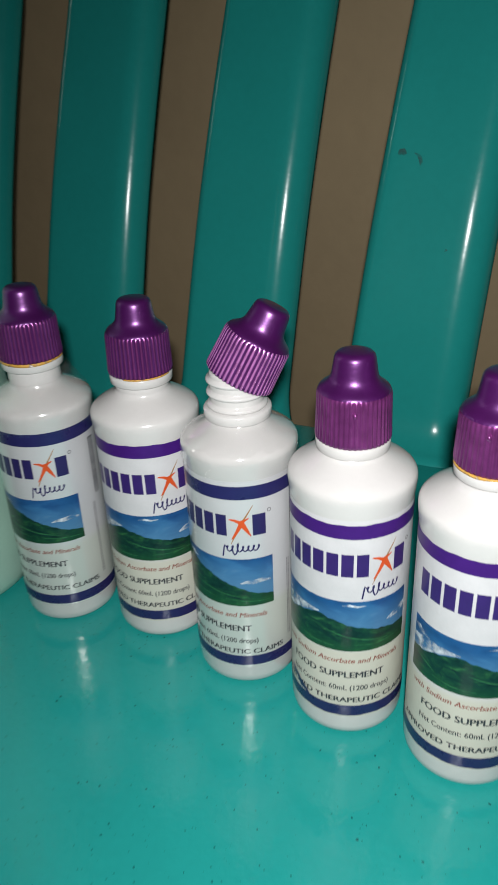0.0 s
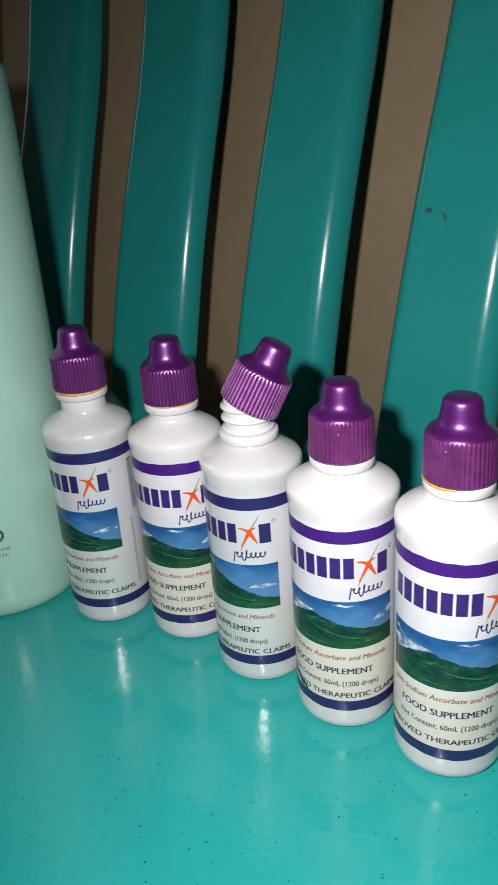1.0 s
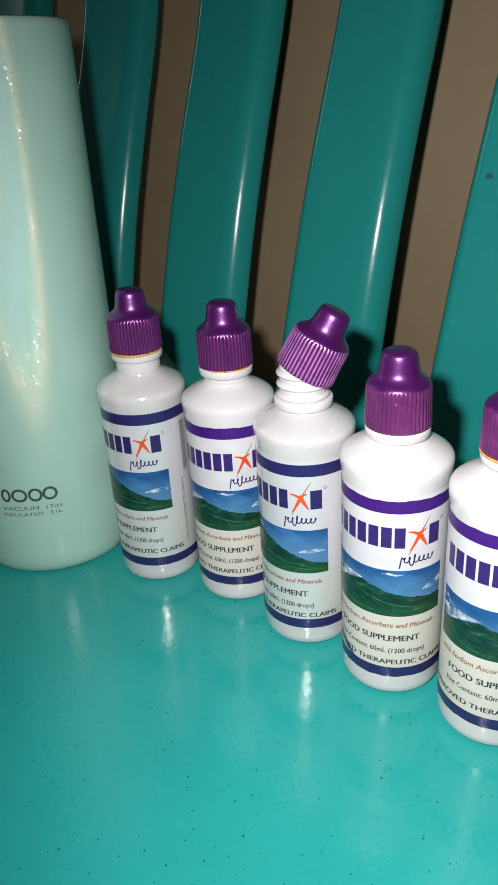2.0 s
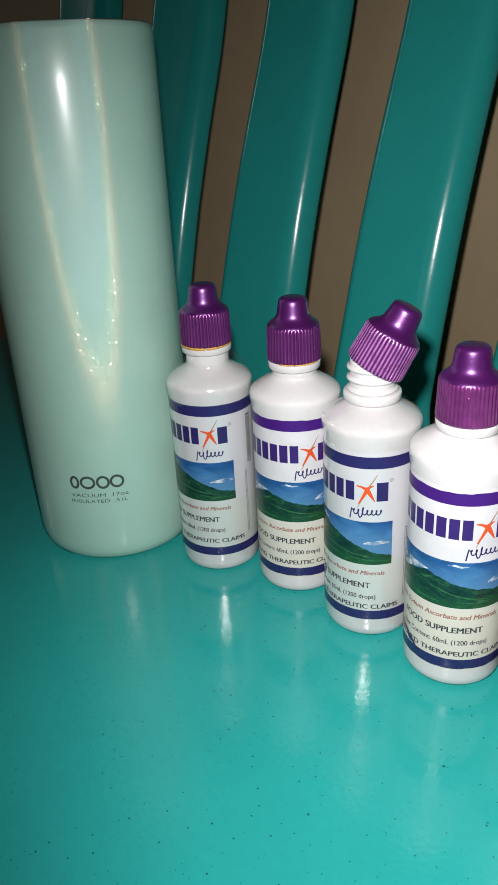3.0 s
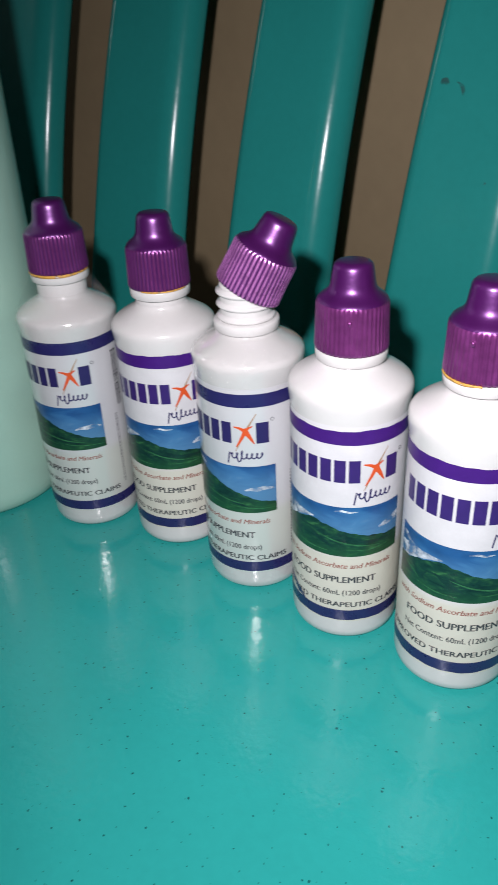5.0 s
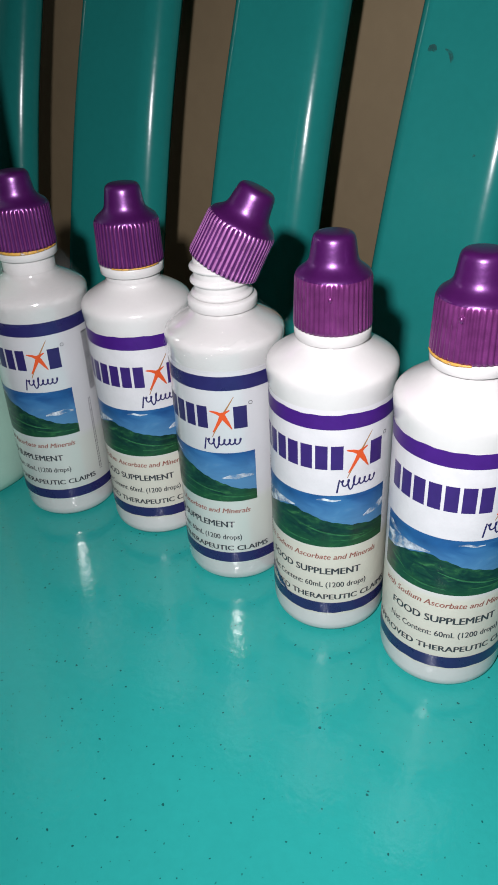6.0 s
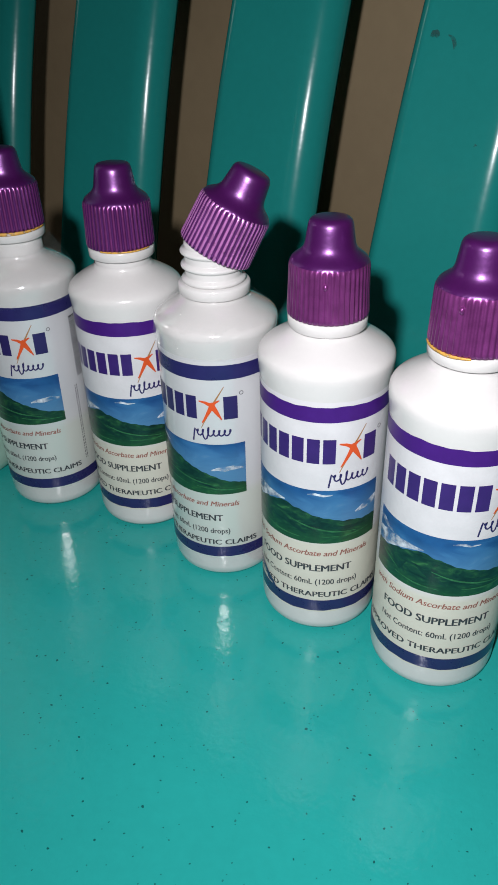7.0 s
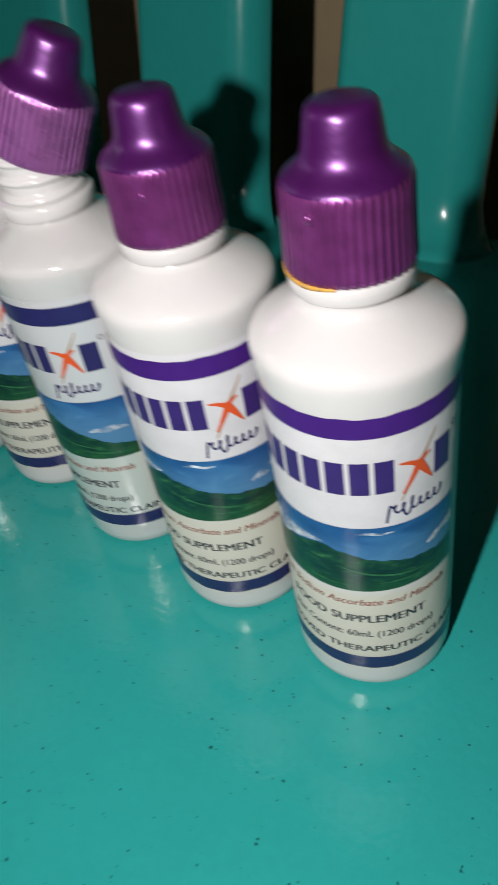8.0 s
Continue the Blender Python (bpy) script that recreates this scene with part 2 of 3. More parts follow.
clear_film = bpy.data.materials.new("clear_shrink_film")
clear_film.use_nodes = True
film_nodes, film_links = clear_film.node_tree.nodes, clear_film.node_tree.links
film_nodes.remove(film_nodes["Principled BSDF"])
film_gloss, film_clear, film_mix = film_nodes.new("ShaderNodeBsdfAnisotropic"), film_nodes.new("ShaderNodeBsdfTransparent"), film_nodes.new("ShaderNodeMixShader")
film_noise, film_bump = film_nodes.new("ShaderNodeTexNoise"), film_nodes.new("ShaderNodeBump")
film_noise.inputs["Scale"].default_value, film_noise.inputs["Detail"].default_value = 260, 4
film_bump.inputs["Distance"].default_value = 0.0006
film_gloss.inputs["Roughness"].default_value = 0.12
film_mix.inputs[0].default_value = 0.07
film_links.new(film_noise.outputs[0], film_bump.inputs["Height"])
film_links.new(film_bump.outputs[0], film_gloss.inputs["Normal"])
film_links.new(film_clear.outputs[0], film_mix.inputs[1])
film_links.new(film_gloss.outputs[0], film_mix.inputs[2])
film_links.new(film_mix.outputs[0], film_nodes["Material Output"].inputs["Surface"])
mint_pearl = flake_material("mint_glitter_lacquer", (0.35, 0.56, 0.465))


# ---- mesh helpers ----
def finish(bm, name, smooth=True):
    me = bpy.data.meshes.new(name)
    bmesh.ops.recalc_face_normals(bm, faces=bm.faces)
    for f in bm.faces:
        f.smooth = smooth
    bm.to_mesh(me)
    bm.free()
    return me


def part(name, bm, mat, parent, label="", smooth=True):
    ob = new(name, finish(bm, name, smooth) if isinstance(bm, bmesh.types.BMesh) else bm)
    if not len(ob.data.materials):
        ob.data.materials.append(mat)
    ob.parent = parent
    if label:
        tagged(ob, label)
    return ob


def lathe(profile, n=64, radius=None):
    """Turn (radius, height) rows round z. radius(i, r, z): a change of the radius round the way."""
    bm = bmesh.new()
    rings = []
    for r, z in profile:
        if r < 1e-6:
            rings.append([bm.verts.new((0, 0, z))])
            continue
        ring = []
        for i in range(n):
            a = 2 * math.pi * i / n
            q = radius(i, r, z) if radius else r
            ring.append(bm.verts.new((q * math.cos(a), q * math.sin(a), z)))
        rings.append(ring)
    for lo, hi in zip(rings, rings[1:]):
        for i in range(n):
            j = (i + 1) % n
            if len(lo) == 1:
                bm.faces.new((lo[0], hi[j], hi[i]))
            elif len(hi) == 1:
                bm.faces.new((lo[i], lo[j], hi[0]))
            else:
                bm.faces.new((lo[i], lo[j], hi[j], hi[i]))
    return bm


def box(x0, x1, y0, y1, z0, z1, bevel=0.0, seg=3):
    bm = bmesh.new()
    bmesh.ops.create_cube(bm, size=1)
    for v in bm.verts:
        v.co = Vector(((x0, x1)[v.co.x > 0], (y0, y1)[v.co.y > 0], (z0, z1)[v.co.z > 0]))
    if bevel:
        bmesh.ops.bevel(bm, geom=bm.edges[:], offset=bevel, segments=seg, profile=0.5, affect="EDGES")
    return bm


def bent(a, z, r):
    """A place on a bottle's side: angle in degrees from its front."""
    return (r * math.sin(radians(a)), -r * math.cos(radians(a)), z)


def wrap(a0, a1, low, high, r, n=48, rows=2):
    """A printed patch on a round side; low and high are heights or functions of 0..1 along it."""
    bm = bmesh.new()
    grid = []
    for i in range(n + 1):
        u = i / n
        lo = low(u) if callable(low) else low
        hi = high(u) if callable(high) else high
        grid.append([bm.verts.new(bent(a0 + (a1 - a0) * u, lo + (hi - lo) * k / rows, r)) for k in range(rows + 1)])
    for p, q in zip(grid, grid[1:]):
        for k in range(rows):
            bm.faces.new((p[k], q[k], q[k + 1], p[k + 1]))
    return bm


def stroke(points, width, r, bm=None):
    """A ribbon through (angle, height) points on a round side; width in metres, one value or one a point."""
    bm = bm or bmesh.new()
    rows = []
    per = math.pi / 180 * r
    wide = list(width) if isinstance(width, (list, tuple)) else [width] * len(points)
    full, width = [], []
    for i in range(len(points) - 1):
        (a, z), (b, h) = points[i], points[i + 1]
        n = max(1, math.ceil(abs(b - a) / 1.5))
        for k in range(n):
            f = k / n
            full.append((a + (b - a) * f, z + (h - z) * f))
            width.append(wide[i] + (wide[i + 1] - wide[i]) * f)
    points = full + [points[-1]]
    width.append(wide[-1])
    for i, (a, z) in enumerate(points):
        p, q = points[max(0, i - 1)], points[min(len(points) - 1, i + 1)]
        d = Vector(((q[0] - p[0]) * per, q[1] - p[1]))
        d = d.normalized() if d.length else Vector((1, 0))
        w = (width[i] if isinstance(width, (list, tuple)) else width) / 2
        rows.append([bm.verts.new(bent(a + s * -d.y * w / per, z + s * d.x * w, r)) for s in (1, -1)])
    for p, q in zip(rows, rows[1:]):
        bm.faces.new((p[0], p[1], q[1], q[0]))
    return bm


def letters(text, a0, a1, z, height, r, slant=0.0, heavy=0.0):
    """Real lettering bent round a side, from angle a0 to a1, its capitals as high as given, round the height z."""
    cu = bpy.data.curves.new("lettering", "FONT")
    cu.body, cu.size, cu.resolution_u = text, 1.0, 3
    tmp = new("lettering", cu)
    bpy.context.view_layer.update()
    me = bpy.data.meshes.new_from_object(tmp.evaluated_get(bpy.context.evaluated_depsgraph_get()))
    bpy.data.objects.remove(tmp)
    bpy.data.curves.remove(cu)
    bm = bmesh.new()
    bm.from_mesh(me)
    bpy.data.meshes.remove(me)
    x0, x1 = min(v.co.x for v in bm.verts), max(v.co.x for v in bm.verts)
    for v in bm.verts:
        h = v.co.y / 0.7
        u = (v.co.x - x0) / (x1 - x0) + slant * h * height / ((a1 - a0) * math.pi / 180 * r)
        v.co = Vector(bent(a0 + (a1 - a0) * u, z + (h - 0.5) * height, r))
    if heavy:
        twin = bm.copy()
        turn = Matrix.Rotation(heavy / r, 3, "Z") @ Matrix.Diagonal((1.0012, 1.0012, 1))
        bmesh.ops.transform(twin, matrix=turn, verts=twin.verts)
        me = bpy.data.meshes.new("lettering")
        twin.to_mesh(me)
        twin.free()
        bm.from_mesh(me)
        bpy.data.meshes.remove(me)
    return bm


# ---- the room ----
FLOOR = -0.42
def setting(name, bm, mat, label):
    ob = new(name, finish(bm, name, False))
    ob.data.materials.append(mat)
    return tagged(ob, label, "room", kind="structure")

setting("floor", box(-1.8, 1.6, -2.3, 0.36, FLOOR - 0.1, FLOOR), floor_mat, "dull dark floor under the bench")
setting("wall_north", box(-1.8, 1.6, 0.36, 0.46, FLOOR, 2.0), wall_paint, "tan painted wall behind the bench")
setting("wall_south", box(-1.8, 1.6, -2.4, -2.3, FLOOR, 2.0), wall_paint, "tan painted wall of the dim room")
setting("wall_west", box(-1.9, -1.8, -2.4, 0.46, FLOOR, 2.0), wall_paint, "tan painted wall of the dim room")
setting("wall_east", box(1.6, 1.7, -2.4, 0.46, FLOOR, 2.0), wall_paint, "tan painted wall of the dim room")
setting("ceiling", box(-1.9, 1.7, -2.4, 0.46, 2.0, 2.1), ceiling_mat, "plain pale ceiling of the dim room")


# ---- the bench ----
bench = tagged(new("bench"), "glossy teal moulded plastic bench with a slatted back", "bench")
bench.location = (0, 0, 0)
BACK = 0.197

def seat_mesh():
    bm = box(-0.62, 0.42, -0.37, BACK, -0.035, 0.0, 0.012, 5)
    return bm

part("seat", seat_mesh(), teal_seat, bench, "speckled glossy teal seat")


KNOT = [0.0000, 0.0123, 0.0255, 0.0420, 0.0598, 0.0709, 0.0819, 0.0911]

def slat_back(z):
    """How far a slat leans back at a height: it curves away from the seat and rises almost straight above the bend."""
    f = min(max(z, 0.0) / 0.06, 6.999)
    i = int(f)
    p = [KNOT[min(max(j, 0), 7)] for j in (i - 1, i, i + 1, i + 2)]
    if i == 0:
        p[0] = 2 * p[1] - p[2]
    if i == 6:
        p[3] = 2 * p[2] - p[1]
    f -= i
    return p[1] + 0.5 * f * (p[2] - p[0] + f * (2 * p[0] - 5 * p[1] + 4 * p[2] - p[3] + f * (3 * (p[1] - p[2]) + p[3] - p[0])))


def slat_lean(z):
    """How far a slat swings sideways at a height, more the higher up."""
    h = min(z, 0.36) - 0.15
    return 0.0753 * h + 0.0637 * h * h + max(0.0, z - 0.36) * 0.1021


def scuff_mesh(way, wide):
    """A thin dark mark on a slat's face through (x, z) points, wide at each point as given."""
    bm = bmesh.new()
    rows = []
    for i, ((x, z), w) in enumerate(zip(way, wide)):
        p, q = way[max(0, i - 1)], way[min(len(way) - 1, i + 1)]
        d = Vector((q[0] - p[0], q[1] - p[1])).normalized() * w / 2
        rows.append([bm.verts.new((x - k * d.y, slat_back(z + k * d.x) - 0.00015, z + k * d.x)) for k in (1, -1)])
    for a, b in zip(rows, rows[1:]):
        bm.faces.new((a[0], a[1], b[1], b[0]))
    return bm


def slat_mesh():
    """One back slat, its crest line at x = 0 and y = 0 at the seat: a shallow dish with rounded flanks, curving up and back."""
    bm = bmesh.new()
    half, depth = 0.0325, 0.016
    section = []
    section.append((-half, depth))
    for i in range(15):
        f = i / 14
        section.append((-half + 0.0062 * (1 - math.cos(math.pi / 2 * f)), 0.007 * (1 - math.sin(math.pi / 2 * f))))
    # the face between the rounded flanks is a shallow dish
    face = 2 * half - 0.0062 - 0.016
    for k in range(1, 11):
        section.append((-half + 0.0062 + face * k / 11, 0.0005 * math.sin(math.pi * k / 11)))
    for i in range(13):
        f = 1 - i / 12
        section.append((half - 0.016 * (1 - math.cos(math.pi / 2 * f)), depth * (1 - math.sin(math.pi / 2 * f))))
    section += [(half - 0.003, depth), (half - 0.004, depth - 0.004), (-half + 0.004, depth - 0.004), (-half + 0.003, depth)]
    rows = []
    levels = [-0.004, 0.0, 0.002, 0.005, 0.009, 0.014, 0.02] + [0.02 + 0.46 * k / 26 for k in range(1, 27)]
    for z in levels:
        foot = 0.0
        if z < 0.02:
            f = 1 - max(z, 0) / 0.02
            foot = 0.016 * (1 - math.sqrt(max(0.0, 1 - f * f)))
        y0 = slat_back(z) - foot
        lean, grow = slat_lean(z), 1 - 0.479 * (z - 0.15) + 0.35 * foot / 0.016
        rows.append([bm.verts.new((x * grow + lean, y + y0, z)) for x, y in section])
    n = len(section)
    for lo, hi in zip(rows, rows[1:]):
        for i in range(n):
            j = (i + 1) % n
            bm.faces.new((lo[i], lo[j], hi[j], hi[i]))
    bm.faces.new(rows[-1])
    bm.faces.new(rows[0])
    return bm

slat_data = finish(slat_mesh(), "slat")
for k in range(6):
    s = part("slat", slat_data, teal_slat, bench)
    s.location = (-0.0849 + 0.1055 * (k - 3), 0.1789, 0)
    if k == 4:
        part("scuff", scuff_mesh([(-0.0232, 0.1515), (-0.0222, 0.1530), (-0.0210, 0.1532), (-0.0200, 0.1524), (-0.0192, 0.1527)], [0.0012, 0.0030, 0.0028, 0.0030, 0.0010]), scuff_dark, s, "small dark scuff")
        part("scuff", scuff_mesh([(-0.0150, 0.1525), (-0.0130, 0.1515), (-0.0118, 0.1500), (-0.0112, 0.1482), (-0.0114, 0.1465)], [0.0004, 0.0014, 0.0020, 0.0018, 0.0004]), scuff_dark, s, "small dark scuff")
        part("scuff", scuff_mesh([(0.0062, 0.1060), (0.0068, 0.1069), (0.0074, 0.1066)], [0.0005, 0.0012, 0.0004]), scuff_dark, s, "small dark scuff")

for x in (-0.56, 0.36):
    for y in (-0.31, 0.13):
        part("leg", box(x - 0.025, x + 0.025, y - 0.025, y + 0.025, FLOOR, -0.03, 0.006, 2), teal_slat, bench)


# ---- the bottles ----
RL = 0.01872
BODY = [(0, 0.0012), (0.01381, 0.0006), (0.01616, 0.0000), (0.01749, 0.0007), (0.01831, 0.0020), (RL, 0.0042), (RL, 0.0200), (RL, 0.0500), (RL, 0.0838), (0.01888, 0.0850), (0.01912, 0.0870), (0.01931, 0.0888),
        (0.01938, 0.0901), (0.01926, 0.0912), (0.0188, 0.0921), (0.0179, 0.0930), (0.0165, 0.0940), (0.01475, 0.0951), (0.0128, 0.0962), (0.01106, 0.0972), (0.01004, 0.0980), (0.00973, 0.0987), (0.0096, 0.0993)]
COLLAR = [(0.0090, 0.0986), (0.0105, 0.0987), (0.0109, 0.0991), (0.0110, 0.1016), (0.0107, 0.1021), (0.0088, 0.1022)]
CAP = [(0.0096, 0.0004), (0.0104, 0.0), (0.01105, 0.0001), (0.0110, 0.0009), (0.0109, 0.003), (0.01078, 0.0065), (0.01066, 0.0105), (0.0106, 0.0130), (0.01056, 0.0138), (0.01044, 0.0143), (0.01025, 0.0147), (0.0099, 0.01512), (0.0093, 0.0156),
       (0.0086, 0.0161), (0.0079, 0.01665), (0.0073, 0.0173), (0.00685, 0.0181), (0.00658, 0.0191), (0.00638, 0.0204), (0.0061, 0.0222), (0.00588, 0.0236), (0.00555, 0.0245), (0.0049, 0.0251), (0.0035, 0.0254), (0, 0.0255)]
RIBS = 46

def cap_mesh(deep):
    def ribbed(i, r, z):
        if 0.00005 < z < 0.0142:
            fade = min(1.0, 0.4 + z / 0.001, (0.0142 - z) / 0.0007)
            return r + deep * fade * (0.5, 0.3, -1.0, 0.3)[i % 4]
        return r
    return lathe(CAP, RIBS * 4, ribbed)

def neck_mesh():
    rows = [(0.0086, 0.1015)]
    z = 0.1020
    while z < 0.1135:
        f = (z - 0.1020) / 0.0042 % 1.0
        rows.append((0.0086 + 0.0012 * max(0.0, math.sin(2 * math.pi * f)) ** 0.7, z))
        z += 0.00035
    rows += [(0.0084, 0.114), (0.006, 0.1142), (0.005, 0.1142)]
    return lathe(rows, 48)

body_data, collar_data, cap_data = finish(lathe(BODY, 72), "body"), finish(lathe(COLLAR, 64), "collar"), finish(cap_mesh(0.00042), "cap")
body_film = body_data.copy()
body_data.materials.append(white_plastic)
body_film.materials.append(wrapped_plastic)
collar_data.materials.append(white_plastic)
cap_sharp, cap_torchlit = finish(cap_mesh(0.0007), "cap"), finish(cap_mesh(0.0008), "cap")
for data, skirt in ((cap_data, skirt_purple), (cap_sharp, skirt_purple), (cap_torchlit, torchlit_purple)):
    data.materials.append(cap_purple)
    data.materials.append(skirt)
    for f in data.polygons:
        # outside cap_data, rib grooves take the darker dome purple as painted shade
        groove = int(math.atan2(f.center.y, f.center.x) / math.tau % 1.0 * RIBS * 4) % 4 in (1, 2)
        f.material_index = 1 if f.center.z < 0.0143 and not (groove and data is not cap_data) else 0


def skyline(rows):
    """A smooth hill line through (share of the way, height) rows."""
    def line(u):
        for (a, h), (b, k) in zip(rows, rows[1:]):
            if u <= b:
                f = (u - a) / (b - a)
                f = f * f * (3 - 2 * f) * 0.5 + f * 0.5
                return h + (k - h) * f + 0.00014 * math.sin(41 * u) + 0.0001 * math.sin(97 * u + 1)
        return rows[-1][1]
    return line

ridge = skyline([(0, 0.0452), (0.1, 0.0461), (0.2, 0.0478), (0.3, 0.0495), (0.37, 0.0501), (0.45, 0.0490), (0.55, 0.0474), (0.66, 0.0460), (0.78, 0.0449), (0.9, 0.0441), (1, 0.0438)])
ridge_side = skyline([(0, 0.0500), (0.3, 0.0535), (0.5, 0.0495), (0.7, 0.0455), (0.85, 0.0425), (1, 0.0408)])


def label_parts(bottle, glossy, dz, band):
    """The wrapped label with its bands, picture and lettering; dz: how far the print sits up, band: the top band's heights."""
    r1, r2, r3, r4 = RL + 0.00008, RL + 0.00015, RL + 0.00021, RL + 0.00027
    label = part("label", wrap(-178, 178, 0.0088, 0.0842, r1, 180, 4), film_white if glossy else paper_white, bottle, "white printed wrap label")
    ink = band_navy if glossy else band_purple
    rag = random.Random(round(band[0] * 1e6))
    p1, p2 = rag.uniform(0, 6), rag.uniform(0, 6)

    def edge(z, much):
        return lambda u: z + much * (math.sin(29 * u + p1) + 0.6 * math.sin(71 * u + p2) + 0.5 * math.sin(143 * u))

    worn = 0.00002 if glossy else 0.00012
    part("top_band", wrap(-178, 178, edge(band[0], 0.00002), edge(band[1], worn), r2, 180), ink, label)
    part("bottom_band", wrap(-178, 178, edge(0.0094, worn), edge(0.0137, 0.00002), r2, 180), band_navy, label)
    part("sky", wrap(-72, 71, 0.0370 + dz, 0.0562 + dz, r2, 96), sky_blue, label, "printed blue sky")
    line = ridge_side if glossy else ridge
    part("hill", wrap(-72, 71, 0.0370 + dz, lambda u: line(u) + dz, r3, 96, 6), hill_green, label, "printed green hillside")
    if glossy:
        lit = [[(-30, 0.0442), (-5, 0.0432), (20, 0.0416), (45, 0.0404)], [(-50, 0.0418), (-20, 0.0408), (10, 0.0396)], [(20, 0.0398), (45, 0.0390), (68, 0.0386)]]
        dim = [[(-45, 0.0452), (-28, 0.0430), (-12, 0.0412), (0, 0.0400)], [(8, 0.0428), (24, 0.0412), (40, 0.0396)]]
    else:
        lit = [[(-64, 0.0440), (-52, 0.0428), (-42, 0.0412)], [(-12, 0.0446), (6, 0.0428), (26, 0.0414), (48, 0.0406)], [(-44, 0.0398), (-24, 0.0390), (-4, 0.0388)], [(14, 0.0396), (36, 0.0394), (62, 0.0402)]]
        dim = [[(-26, 0.0455), (-17, 0.0436), (-6, 0.0418), (2, 0.0404)], [(-34, 0.0446), (-40, 0.0428), (-34, 0.0410)], [(20, 0.0432), (40, 0.0424), (66, 0.0424)]]
    for way in lit:
        part("hill_ridge", stroke([(a, z + dz) for a, z in way], [0.0002] + [0.00055] * (len(way) - 2) + [0.0002], r4), hill_lit, label, "paler printed ridge")
    for way in dim:
        part("hill_fold", stroke([(a, z + dz) for a, z in way], [0.0003] + [0.0014] * (len(way) - 2) + [0.0002], r3 + 0.00003), hill_dim, label, "darker printed fold")
    if glossy:
        clouds = [([(36, 0.0464), (43, 0.0470), (50, 0.0469), (58, 0.0473), (68, 0.0468)], [0.0004, 0.0012, 0.0018, 0.0016, 0.0006]),
                  ([(-30, 0.0545), (-22, 0.0538), (-14, 0.0530)], [0.0003, 0.0012, 0.0002])]
    else:
        clouds = [([(-72, 0.0470), (-66, 0.0476), (-61, 0.0481), (-56, 0.0488), (-51, 0.0490), (-46, 0.0497), (-41, 0.0498), (-35, 0.0503), (-29, 0.0505), (-20, 0.0507)],
                   [0.0044, 0.0050, 0.0044, 0.0048, 0.0038, 0.0036, 0.0028, 0.0022, 0.0014, 0.0004]),
                  ([(-70, 0.0533), (-64, 0.0530), (-58, 0.0522), (-50, 0.0515)], [0.0006, 0.0018, 0.0014, 0.0004]),
                  ([(2, 0.0546), (9, 0.0549), (16, 0.0544), (24, 0.0546)], [0.0003, 0.0008, 0.0007, 0.0002]),
                  ([(46, 0.0474), (53, 0.0483), (60, 0.0486), (66, 0.0494), (70.5, 0.0496)], [0.0006, 0.0018, 0.0020, 0.0026, 0.0028])]
    for k, (way, wide) in enumerate(clouds):
        part("cloud", stroke([(a, z + dz) for a, z in way], wide, r3 - 0.00003 if k == 0 and not glossy else r4), cloud_white, label)
    # the brand word as plain upright blocks
    step = 96 / 7
    spans = [(-69 + step * k + 1.0, -69 + step * (k + 1) - 1.8) for k in range(7)] + [(51, 64.5)]
    for a0, a1 in spans:
        part("brand_block", wrap(a0, a1, 0.0652 + dz, 0.0731 + dz, r2, 8, 1), word_navy if glossy else word_violet, label)
    cross = bmesh.new()
    stroke([(28, 0.0716 + dz), (34, 0.0712 + dz), (40, 0.0702 + dz)], [0.0004, 0.0009, 0.0014], r3, cross)
    stroke([(39, 0.0712 + dz), (40.5, 0.0700 + dz), (44.5, 0.0678 + dz), (49, 0.0652 + dz)], [0.0012, 0.0019, 0.0013, 0.0003], r4, cross)
    stroke([(40, 0.0700 + dz), (37, 0.0680 + dz), (33.5, 0.0658 + dz), (30, 0.0640 + dz)], [0.0016, 0.0012, 0.0008, 0.0003], r3 + 0.00002, cross)
    stroke([(40, 0.0704 + dz), (44, 0.0714 + dz), (47.5, 0.0720 + dz)], [0.0012, 0.0007, 0.0004], r3 + 0.00003, cross)
    part("orange_mark", cross, ink_orange, label, "slim orange crossed strokes")
    part("gold_mark", stroke([(29, 0.0622 + dz), (35, 0.0664 + dz), (42, 0.0712 + dz), (52, 0.0766 + dz)], [0.0002, 0.0005, 0.0006, 0.0002], r3 - 0.00003), ink_gold, label, "thin gold diagonal stroke")
    way = [(20 + 2.6 * k / 6, 0.0572 + 0.0009 * k + dz) for k in range(6)]
    for k in range(60):
        f = k / 59
        tall = 0.0011 + 0.0016 * math.exp(-((f - 0.3) / 0.07) ** 2)
        way.append((23.5 + 34 * f + 1.6 * math.sin(2 * math.pi * 6.5 * f + 1.2), 0.0605 + tall * math.sin(2 * math.pi * 6.5 * f) + dz))
    part("script_squiggle", stroke(way, 0.0005, r3), word_navy, label, "small dark squiggle")
    part("small_mark", stroke([(68.5 + 1.9 * math.cos(k * 0.524), 0.0738 + dz + 0.0006 * math.sin(k * 0.524)) for k in range(13)], 0.00024, r2), ink_grey, label)
    part("lettering", letters("with Sodium Ascorbate and Minerals", -68, 62, 0.0331 + dz, 0.0020, r2, 0.25, 0.00012), ink_rust, label, "thin rust-coloured italic line")
    part("lettering", letters("FOOD SUPPLEMENT", -54, 45, 0.0273 + dz, 0.0025, r2, 0, 0.00024), ink_black, label, "black capital letters")
    part("lettering", letters("Net Content: 60mL (1200 drops)", -55, 52, 0.0218 + dz, 0.0021, r2, 0, 0.0001), ink_black, label, "black small lettering")
    part("lettering", letters("APPROVED THERAPEUTIC CLAIMS", -80, 81, 0.0165 + dz * 0.6, 0.0021, r2, 0, 0.00022), ink_black, label, "black capital letters")
